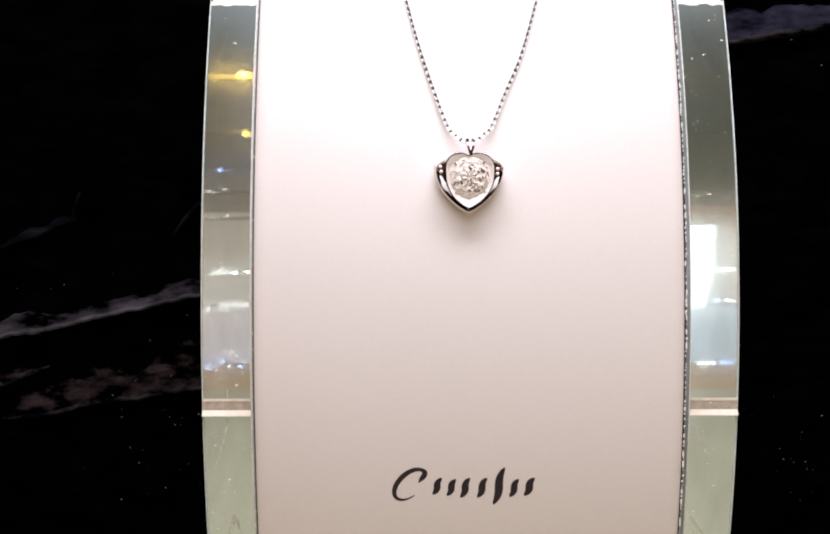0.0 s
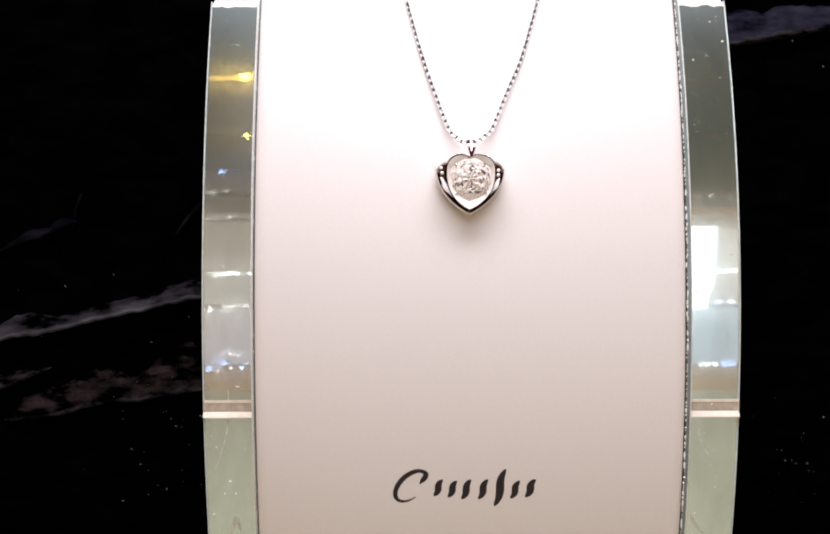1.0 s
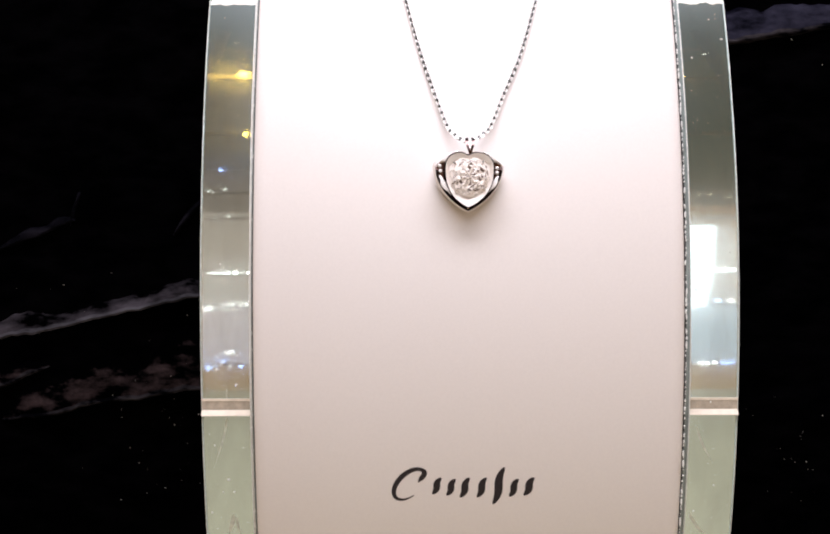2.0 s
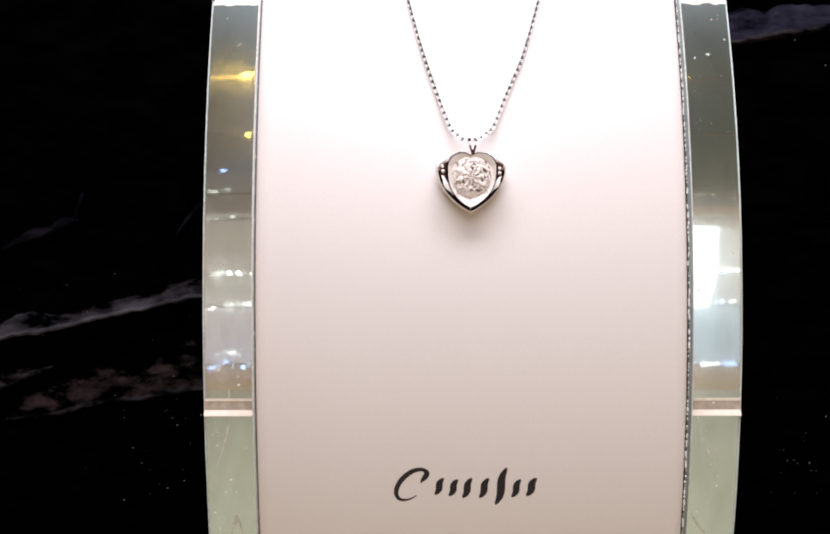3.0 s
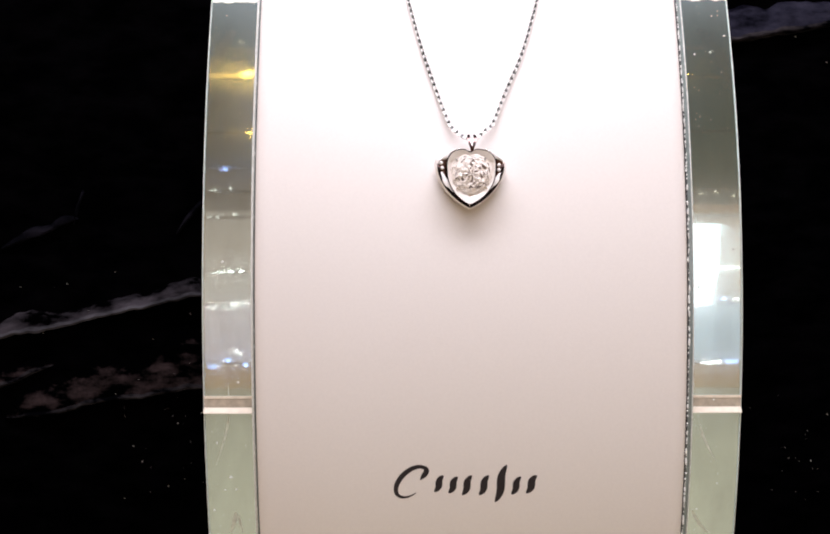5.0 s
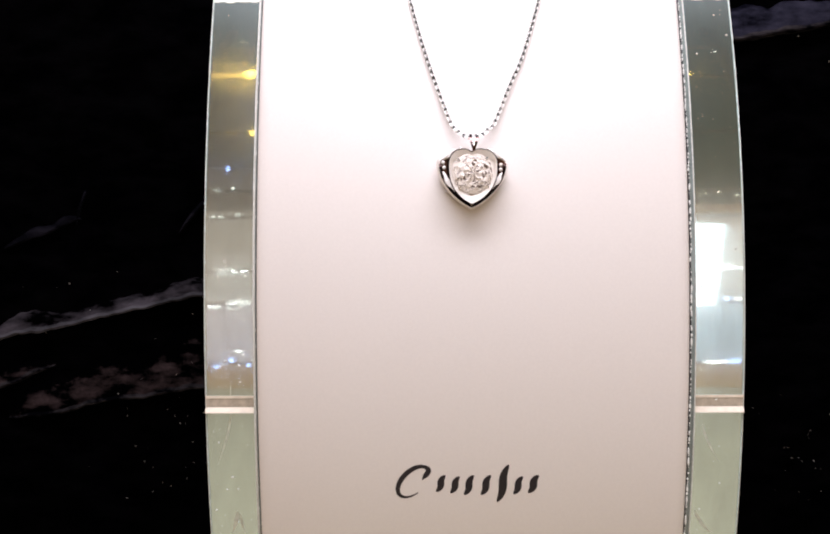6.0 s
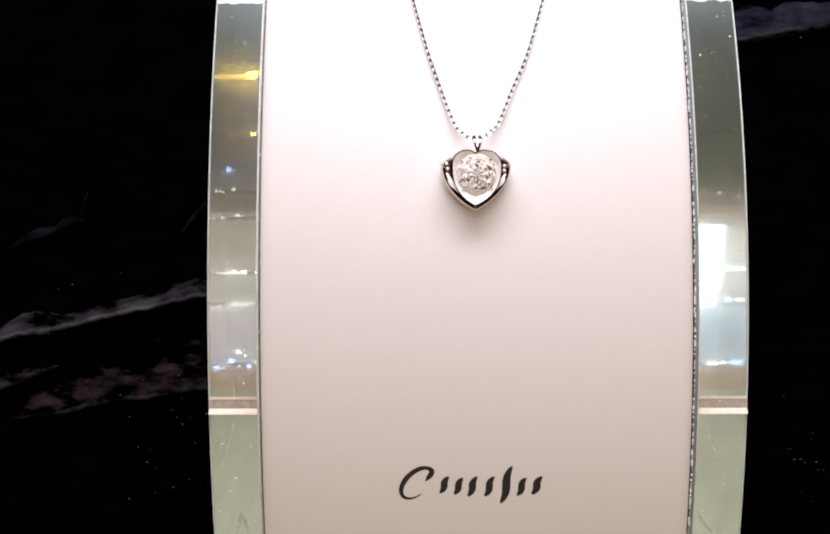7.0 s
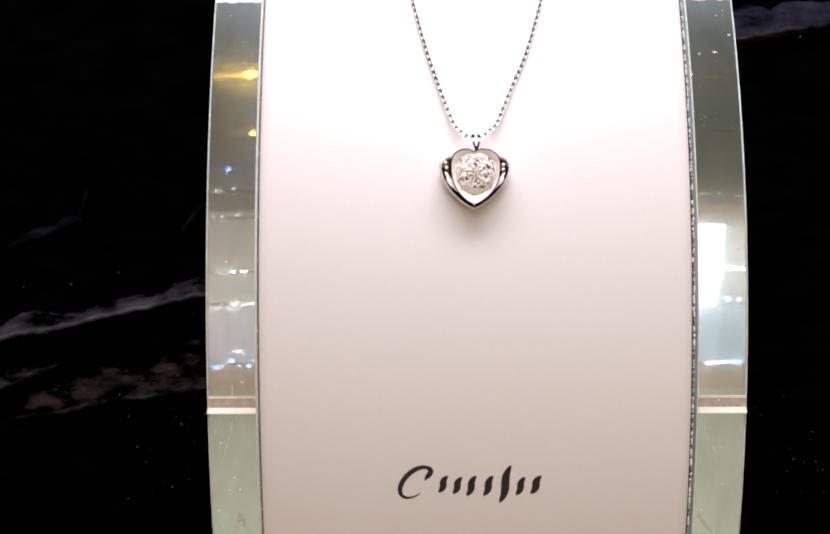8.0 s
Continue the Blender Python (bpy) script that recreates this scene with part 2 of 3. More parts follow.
def slate_wall():
    """Cleft black stone behind the stand; its ledges are parts of their own."""
    bm = bmesh.new()
    nx, nz = 150, 110
    grid = []
    for i in range(nx + 1):
        col = []
        for j in range(nz + 1):
            x, z = -240 + 480 * i / nx, -2 + 330 * j / nz
            y = 61.5 - 1.4 * noise.fractal((x * 0.03, z * 0.05, 2.0), 1.0, 2.1, 4) - 0.25 * noise.noise((x * 0.5, z * 0.5, 1))
            col.append(bm.verts.new((x, y, z)))
        grid.append(col)
    for i in range(nx):
        for j in range(nz):
            bm.faces.new((grid[i][j], grid[i + 1][j], grid[i + 1][j + 1], grid[i][j + 1]))
    back = [bm.verts.new(p) for p in ((-240, 80, -2), (240, 80, -2), (240, 80, 328), (-240, 80, 328))]
    bm.faces.new(back)
    bm.faces.new([grid[i][0] for i in range(nx + 1)] + [back[1], back[0]])
    bm.faces.new([grid[i][nz] for i in range(nx + 1)] + [back[2], back[3]])
    bm.faces.new([grid[0][j] for j in range(nz + 1)] + [back[3], back[0]])
    bm.faces.new([grid[nx][j] for j in range(nz + 1)] + [back[2], back[1]])
    wall = part("wall_north", bm, SLATE, smooth=True)
    tagged(wall, "rough black slate wall behind the stand, its ledge light painted pale grey", "stone wall", kind="structure")
    for k, (x0, z0, x1, z1, deep, out) in enumerate(LEDGES):
        body, lip = [], []
        n = max(12, int((x1 - x0) / 0.6))
        for i in range(n + 1):
            x = x0 + (x1 - x0) * i / n
            end = min(1.0, 4.0 * i / n, 4.0 * (n - i) / n) ** 0.6
            z = ledge_line(k, x)
            h = deep * (0.45 + 0.75 * abs(noise.noise((x * 0.06, k, 9.0)))) * (0.15 + 0.85 * end)
            o = out * (0.15 + 0.85 * end)
            j = [0.3 * noise.noise((x * 0.7, q, k)) for q in range(4)]
            w = (0.9 + 1.3 * abs(noise.noise((x * 0.15, k, 2.0)))) * (0.3 + 0.7 * end)
            lip.append([(x, 62.5, z + 0.1), (x, 61.0 - o + j[0] * 0.3, z + 0.05), (x, 60.8 - o, z + 0.4 * w), (x, 60.9 - 0.9 * o, z + w), (x, 62.5, z + w)])
            body.append([(x, 62.5, z + 0.8 * w), (x, 61.0 - 0.88 * o, z + 0.8 * w), (x, 60.9 - 0.62 * o + j[1], z + w + 0.3 * h),
                         (x, 60.9 - 0.30 * o + j[2], z + w + 0.65 * h), (x, 62.2, z + w + h), (x, 63.5, z + w + h)])
        bm = bmesh.new()
        rise = bm.verts.layers.float.new("rise")
        loft(bm, body, closed=False)
        bm.verts.ensure_lookup_table()
        for q, v in enumerate(bm.verts):
            v[rise] = (0.0, 0.0, 0.3, 0.65, 1.0, 1.0)[q % 6]
        # ledges and lips are paler: light caught from above is put into their colour
        faint = k > 3
        ledge = part("ledge", bm, (LEDGE_LIGHT, BROWN_LEDGE_LIGHT, BROWN_LEDGE_LIGHT, NIGHT_LEDGE_LIGHT)[k] if not faint else DIM_LEDGE_LIGHT, wall, smooth=True)
        part("ledge_lip", loft(bmesh.new(), lip, closed=False), (LIP, THIN_LIP, THIN_LIP, THIN_LIP)[k] if not faint else DIM_LEDGE_LIGHT, ledge, smooth=True)
    rng = random.Random(5)
    bm = bmesh.new()
    for cx, cz, sx, sz, n in ((-62, 27, 7, 4, 16), (74, 29, 6, 4, 16), (70, 40, 7, 4, 5), (-62, 45, 8, 4, 22), (75, 118, 8, 4, 4), (-70, 62, 12, 3, 8)):
        for _ in range(n):
            x, z, r = rng.gauss(cx, sx), rng.gauss(cz, sz), rng.choice((0.06, 0.08, 0.10, 0.13, 0.2))
            y = 59.0
            spin = rng.uniform(0, 6)
            tip = [bm.verts.new((x + r * math.cos(a + spin), 59.2, z + r * math.sin(a + spin))) for a in (0.0, 2.1, 4.2)]
            top = bm.verts.new((x, y, z + 0.2 * r))
            low = bm.verts.new((-8 + (x + 8) * 1.0175, 62.5, 72 + (z - 72) * 1.0175))
            for a in range(3):
                bm.faces.new((tip[a], tip[(a + 1) % 3], top))
                bm.faces.new((tip[a], tip[(a + 1) % 3], low))
    tagged(part("mica", bm, MICA, wall), "tiny glinting mica flecks", kind="stuff")


# ---- display stand ----
X0, X1 = -39.85, 40.35


def display_stand():
    stand = new("display_stand")
    tagged(stand, "bowed clear acrylic jewellery stand with a white front panel", "display stand")
    part("block", bowed_slab(X0, X1, 0.0, 113.0, 166.0, 146.0, 0.28, 320), ACRYLIC, stand, "cloudy greenish acrylic block with polished faces")
    part("backing_plate", bowed_slab(-32.15, 32.75, 0.0, 113.5, 166.9, 165.9, 0, 50), BACKING, stand, "grey backing sheet behind the panel")
    # thin dark strips that paint the shade along the panel's sides
    for x0, x1 in ((-31.93, -31.66), (31.65, 32.15)):
        part("shade_line", bowed_slab(x0, x1, 0.0, 113.5, 167.0, 166.5, 0, 50), EDGE_SHADE, stand, "dark strip painted as shade beside the panel")
    # white chamfer with a scalloped border, shaped and coloured as lamp glare
    bm, yf = bmesh.new(), arc_y(113.0, 166.0)
    rings = []
    for i in range(161):
        x = X0 + 0.2 + (X1 - X0 - 0.4) * i / 160
        zl = 112.72 + 0.4 * noise.noise((x * 0.55, 3.0, 1.0)) + 0.2 * noise.noise((x * 1.9, 5.0, 2.0))
        rings.append([(x, yf + 6, 114.3), (x, yf + 1.7, 114.3), (x, arc_y(113.05, 166.0) - 0.06, 113.05), (x, arc_y(zl, 166.0) - 0.03, min(zl, 112.95)), (x, yf + 0.6, 112.3), (x, yf + 6, 113.01)])
    part("top_edge", loft(bm, rings, closed=False), TOP, stand, "chamfered top edge, white and scalloped like lamp glare")
    panel = part("front_panel", bowed_slab(-31.6, 31.45, 0.0, 114.2, 169.0, 166.8, 1.9, 220, 0.36, 9), PANEL, stand, "satin white plate with a dark printed mark")
    # near-white strips: the shine along edges and corners is put into their colour
    for x0, x1 in ((-32.45, -32.1), (32.72, 32.9)):
        part("edge_strip", bowed_slab(x0, x1, 0.0, 113.6, 167.1, 165.9, 0.06, 50), EDGE_SHINE, stand, "thin pale strip painted as the edge's shine")
    for x0, x1 in ((X0 - 0.03, X0 + 0.07), (X1 - 0.07, X1 + 0.03)):
        part("corner_strip", bowed_slab(x0, x1, 0.0, 113.62, 166.06, 165.0, 0.05, 50), EDGE_SHINE, stand, "thin pale strip painted as the corner's shine")
    # cream and brown strips stand for the counter's front edge mirrored in the block
    for x0, x1 in ((X0 - 0.02, -32.5), (33.0, X1 + 0.02)):
        yw = arc_y(50, 166.0)
        part("mirror_line", loft(bmesh.new(), [[(x, yw + 1, 49.5), (x, yw - 0.46, 49.55), (x, yw - 0.43, 49.70), (x, yw - 0.02, 50.45), (x, yw + 1, 50.45)] for x in (x0, x1)], closed=False), MIRROR_LINE, stand, "bright cream line painted as a mirrored edge")
        part("mirror_line", bowed_slab(x0, x1, 51.75, 52.15, 166.06, 164.0, 0.03, 3), MIRROR_LINE, stand, "thin cream line painted as a mirrored edge")
        part("mirror_band", bowed_slab(x0, x1, 50.45, 51.75, 166.02, 164.0, 0.0, 3), MIRROR_BAND, stand, "brownish band painted as a mirrored edge")
    rng = random.Random(3)
    for side, x, n, big in ((1, 31.55, 120, 0.17), (-1, -31.7, 26, 0.09)):
        bm = bmesh.new()
        for i in range(n):
            z = 28 + 84.3 * (i + rng.random()) / n
            r = big * rng.uniform(0.35, 1.15)
            bmesh.ops.create_icosphere(bm, subdivisions=1, radius=r, matrix=Matrix.Translation((x + 0.12 * noise.noise((z * 0.3, 1, side)) + rng.uniform(-0.06, 0.06), arc_y(z, 168.95), z)) @ Matrix.Diagonal((0.8, 0.6, rng.uniform(0.8, 3.6), 1)))
        tagged(part("chipped_edge", bm, CHIP, stand), "rough white chips along the cut panel edge", kind="stuff")
    bm = bmesh.new()
    for i in range(120):
        x = rng.uniform(X0 + 0.8, -33.2) if i % 2 else rng.uniform(33.6, X1 - 0.8)
        z, r = rng.uniform(30, 112), rng.choice((0.03, 0.03, 0.04, 0.05, 0.06, 0.12))
        bmesh.ops.create_icosphere(bm, subdivisions=1, radius=r, matrix=Matrix.Translation((x, arc_y(z, 166.02), z)) @ Matrix.Diagonal((rng.uniform(0.8, 2.2), 0.5, rng.uniform(0.8, 1.6), 1)))
    bmesh.ops.create_icosphere(bm, subdivisions=1, radius=0.08, matrix=Matrix.Translation((-2.6, arc_y(61.0, 169.02), 61.0)))
    tagged(part("dust", bm, CHIP, stand), "pale dust specks on the polished block", kind="stuff")
    # pale streaks painted as reflections on the block's face: two ends and a width
    for x0, z0, x1, z1, w in ((-36.1, 49.3, -38.3, 41.5, 0.22), (-36.1, 51.5, -36.1, 54.2, 0.12), (-35.6, 34.2, -36.8, 30.0, 0.7), (-35.2, 33.8, -34.6, 30.5, 0.4), (-35.0, 47.9, -34.2, 47.85, 0.25),
                             (34.4, 47.6, 37.0, 42.0, 0.3), (33.8, 34.4, 36.6, 30.5, 0.6), (34.6, 32.6, 37.6, 30.0, 0.4)):
        rings = []
        for i in range(9):
            u = i / 8
            z = z0 + (z1 - z0) * u
            x = x0 + (x1 - x0) * u ** 1.4
            h = 0.03 + 0.5 * w * math.sin(math.pi * min(1.0, u * 1.1 + 0.05) ** 0.8)
            y = arc_y(z, 166.0)
            rings.append([(x - h, y - 0.004, z), (x, y - 0.016, z), (x + h, y - 0.004, z), (x, y + 0.1, z)])
        part("reflection_streak", loft(bmesh.new(), rings, closed=False), MARK, stand, "pale streak painted as a reflection on the acrylic", smooth=True)
    # printed mark: plain slanted shapes, left x, right x, low z, high z
    part("printed_stroke", brush(swash(-8.75, 39.6)), INK, panel)
    for x0, x1, z0, z1 in ((-5.8, -3.7, 38.1, 40.6), (-3.7, -1.6, 37.9, 40.4), (-1.7, 0.5, 37.6, 40.6),
                           (0.8, 3.0, 37.6, 40.6), (3.1, 5.7, 36.5, 42.2), (5.6, 7.7, 37.7, 40.4), (7.7, 10.1, 37.9, 40.6)):
        part("printed_stroke", stroke(x0, x1, z0, z1), INK, panel)
    return stand


def stroke(x0, x1, z0, z1):
    """A slanted, slightly waved dab of ink."""
    line = []
    for i in range(17):
        u = i / 16
        x = x0 + (x1 - x0) * (0.18 + 0.64 * u) + 0.10 * (x1 - x0) * math.sin(2 * math.pi * u)
        line.append((x, z0 + (z1 - z0) * u, 0.08 + 0.21 * (x1 - x0) * math.sin(math.pi * u) ** 0.6))
    return brush(line)


def swash(cx, cz):
    """The line of an open leaning crescent of ink that swells in its middle and hooks in at its upper end."""
    line = []
    for i in range(49):
        u = i / 48
        a = 0.15 + 5.35 * u
        grow = 0.55 + 0.45 * smooth_step(0.0, 0.16, u)
        x, z = 2.05 * math.cos(a) * grow, 2.35 * math.sin(a) * (0.75 + 0.25 * grow)
        line.append((cx + x + 0.50 * z, cz + z, 0.08 + 0.30 * math.sin(math.pi * u) ** 1.3 + 0.26 * smooth_step(0.0, 0.06, u) * (1 - smooth_step(0.1, 0.25, u))))
    return line


def brush(line):
    """A flat stroke of ink along x, z, half width, lying on the bowed panel."""
    rings = []
    for i, (x, z, w) in enumerate(line):
        (xa, za, _), (xb, zb, _) = line[max(0, i - 1)], line[min(len(line) - 1, i + 1)]
        d = math.hypot(xb - xa, zb - za) or 1
        nx, nz = -(zb - za) / d * w, (xb - xa) / d * w
        rings.append([(x + q * nx, arc_y(z + q * nz, 169.0) + lift, z + q * nz) for q, lift in ((-1, 0.05), (-1, -0.012), (1, -0.012), (1, 0.05))])
    return loft(bmesh.new(), rings, closed=False)


# ---- necklace ----
def heart(t, w_left, w_right, mid, low, high, notch, cut=0.38):
    """A point x, z of a heart outline; t runs from the notch round the right side and the tip. cut: how straight the sides run to the tip."""
    u = math.sin(t)
    a = min(1.0, abs(u))
    if math.cos(t) >= 0:
        z = mid + (high - mid) * (max(0.0, 1 - a ** 4) ** 0.5) - notch * math.exp(-((u / 0.16) ** 2))
    else:
        z = mid - (mid - low) * max(0.0, 1 - a ** 1.2) ** cut
    return (w_right if u > 0 else w_left) * u, z


def smooth_step(a, b, v):
    u = max(0.0, min(1.0, (v - a) / (b - a)))
    return u * u * (3 - 2 * u)


def spindle(pts, radius, flat):
    """A leaf-shaped bead along a line of points, flattened in depth."""
    rings = []
    for i in range(13):
        u = 0.03 + 0.94 * i / 12
        p = spline(pts, u)
        t = (spline(pts, min(1, u + 0.02)) - spline(pts, max(0, u - 0.02))).normalized()
        side = Vector((t.z, 0, -t.x)).normalized()
        r = radius * math.sin(math.pi * u) ** 0.65
        rings.append([p + r * (math.cos(a) * side + flat * math.sin(a) * Vector((0, 1, 0))) for a in (2 * math.pi * j / 10 for j in range(10))])
    return loft(bmesh.new(), rings, closed=False)


def heart_pendant():
    base = new("heart_pendant")
    base.location, base.scale = (-0.25 * MM, 0.40 * MM, 84.5 * MM), (1.0, 0.68, 1.0)
    tagged(base, "silver heart pendant with a swinging clear stone, hanging on a chain", "pendant")
    n = 128
    steps = [2 * math.pi * (i + 0.5) / n for i in range(n)]
    inner = [heart(t, 3.2, 3.62, 1.4, -4.15, 3.6, 0.4) for t in steps]
    outer = [heart(t, 4.70, 4.95, 1.6, -4.72, 3.75, 0.35, 0.5) for t in steps]

    def between(i, a):
        (x, z), (X, Z) = inner[i], outer[i]
        return x + (X - x) * a, z + (Z - z) * a

    # back plate and sloping wall of the heart-shaped well
    bm = bmesh.new()
    loft(bm, [[(0.97 * x, y, 0.97 * z) for x, z in inner] for y in (-2.8, -0.2)], closed=False)
    part("back_plate", bm, WELL, base, "cream polished bottom of the well")
    wall, loop, rim, shell, hollow = [], [], [], [], []
    for i, t in enumerate(steps):
        x, z = inner[i]
        r = math.hypot(x, z) or 1
        dx, dz = x / r, z / r
        low = max(0.0, -math.cos(t))
        b = 0.45 + 0.65 * low ** 2 + 0.35 * smooth_step(2.0, 3.0, z)
        wall.append([(x + a * dx, y, z + a * dz) for a, y in ((0.03, -3.36), (-0.08, -3.35), (-b, -2.95), (-b - 0.05, -2.7), (0.03, -0.5))])
        w = 0.16 - 0.09 * low - 0.06 * smooth_step(0.5, 2.5, x) * smooth_step(2.4, 3.2, z)
        loop.append([(x + a * dx, y, z + a * dz) for a, y in ((0.03, -3.0), (0.03, -3.42), (w, -3.42), (w + 0.08, -3.0))])
        up = smooth_step(1.7, 2.6, z)
        a0 = 0.80 - 0.72 * up
        shell.append([(*between(i, a), y) for a, y in ((a0, -1.6), (a0, -2.3 - 0.75 * up), (0.5 + 0.5 * a0, -2.85 - 0.2 * up), (1.0, -2.6),
                                                       (1.14, -2.0), (1.22, -1.1), (1.08, -0.35), (0.5, -0.25), (a0, -0.9))])
        hollow.append([(*between(i, a), y) for a, y in ((0.02, -3.0), (0.25, -2.45), (0.6, -2.3), (0.9, -2.55), (0.9, -1.6), (0.02, -1.6))])
        # the dark rim fades into the shell at the shoulders
        k = smooth_step(2.1, 0.9, z)
        X, Z = outer[i]
        R = math.hypot(X, Z) or 1
        d = 0.03 + 0.33 * k + 0.16 * low ** 3
        rim.append([(X - a * X / R, y, Z - a * Z / R) for a, y in ((0.0, -2.0), (0.0, -2.35 - 0.75 * k), (0.02, -2.38 - 0.77 * k), (d, -2.38 - 0.77 * k), (d + 0.03, -2.0))])
    swap = lambda rings: [[(p[0], p[2], p[1]) for p in ring] for ring in rings]
    part("well_wall", loft(bmesh.new(), wall), WELL, base, "bright cream inner wall of the heart", smooth=True)
    part("inner_loop", loft(bmesh.new(), loop), MIRROR_DARK, base, "heart loop coloured like the dark it mirrors")
    part("shell", loft(bmesh.new(), swap(shell)), SATIN, base, "bright flaring silver shell", smooth=True)
    part("hollow", loft(bmesh.new(), swap(hollow)), DARK_SILVER, base, "hollow of the shell, coloured as if in shade", smooth=True)
    part("outer_rim", loft(bmesh.new(), rim), MIRROR_DARK, base, "rim that ends in a point, coloured like the dark it mirrors")
    part("tip_point", ball(bmesh.new(), (-0.05, -3.05, -4.35), 0.13, 0.16, 0.13, 8, 6), SILVER, base, smooth=True)
    for x, z in ((-4.10, 1.78), (-3.97, 1.05), (4.18, 1.42), (4.15, 0.75)):
        part("rivet", ball(bmesh.new(), (x, -2.9, z), 0.27, 0.3, 0.27, 10, 8), SATIN, base, smooth=True)
    for line in (((-4.12, -2.9, 0.55), (-3.75, -2.95, -0.6), (-3.2, -2.95, -1.5), (-2.35, -2.9, -2.5)),
                 ((4.45, -2.9, 0.35), (4.05, -2.95, -0.5), (3.5, -2.95, -1.3), (2.75, -2.9, -2.15))):
        part("side_wing", spindle(line, 0.46, 0.6), SATIN, base, "silver leaf beside the stone", smooth=True)
    for x0, x1 in ((-3.3, -2.5), (3.6, 2.75)):
        part("hinge_pin", tube(bmesh.new(), [(x0, -2.7, 1.1), (x1, -2.7, 0.6)], 0.12, 6), SILVER, base, smooth=True)
    # bail: a split V strap over the chain and the ring that it hangs by
    for sx in (-1, 1):
        bm = bmesh.new()
        loft(bm, [[(0.34 + sx * x0, y, z), (0.34 + sx * x1, y + 0.12, z), (0.34 + sx * x1, y + 0.4, z), (0.34 + sx * x0, y + 0.4, z)]
                  for z, y, x0, x1 in ((3.3, -2.7, 0.0, 0.10), (4.0, -2.85, 0.06, 0.34), (4.8, -2.7, 0.14, 0.58), (5.4, -2.2, 0.24, 0.72), (5.75 - 0.2 * sx, -1.5, 0.30, 0.66), (6.0, -0.9, 0.22, 0.56), (5.6, -0.1, 0.1, 0.45))], closed=False)
        part("bail_arm", bm, MIRROR_DARK, base, "half of the split bail, coloured like the dark it mirrors")
    part("bail_core", spindle(((0.34, -2.45, 3.5), (0.34, -2.5, 4.4), (0.34, -1.9, 5.4)), 0.2, 0.5), SILVER, base, smooth=True)
    ring = [(0.34 + 0.1 * math.sin(a), -1.7 + 0.62 * math.sin(a), 3.6 + 0.62 * math.cos(a)) for a in (2 * math.pi * i / 16 for i in range(16))]
    part("jump_ring", tube(bmesh.new(), ring, 0.15, 6, closed=True), SILVER, base, smooth=True)
    for x, z in ((-1.55, 3.75), (2.35, 3.62), (2.85, 3.35)):
        part("bead", ball(bmesh.new(), (x, -3.05, z), 0.2, 0.2, 0.16, 8, 6), SILVER, base, smooth=True)
    # the stone in its cup swings on the two pins
    cup = [(2.3 * math.cos(a), 0.45, 2.3 * math.sin(a)) for a in (2 * math.pi * i / 32 for i in range(32))]
    setting_ring = part("stone_setting", tube(bmesh.new(), cup, 0.10, 6, closed=True), SILVER, base, "fine silver claw setting", smooth=True)
    setting_ring.location = STONE_AT
    stone = part("stone", brilliant(3.0), GEM, setting_ring, "clear faceted round stone")
    stone.data.materials.append(SPARKLE_DARK)
    stone.data.materials.append(SPARKLE_PALE)
    for a in (45, 135, 225, 315):
        c, s = math.cos(radians(a + 2)), math.sin(radians(a + 2))
        part("claw", tube(bmesh.new(), [(2.3 * c, 0.45, 2.3 * s), (2.95 * c, 0.1, 2.95 * s), (3.0 * c, -0.2, 3.0 * s), (2.6 * c, -0.42, 2.6 * s)], 0.15, 6), SILVER, setting_ring, smooth=True)
    return base, setting_ring


STONE_AT = (0.18 * MM, -3.1 * MM, 0.2 * MM)


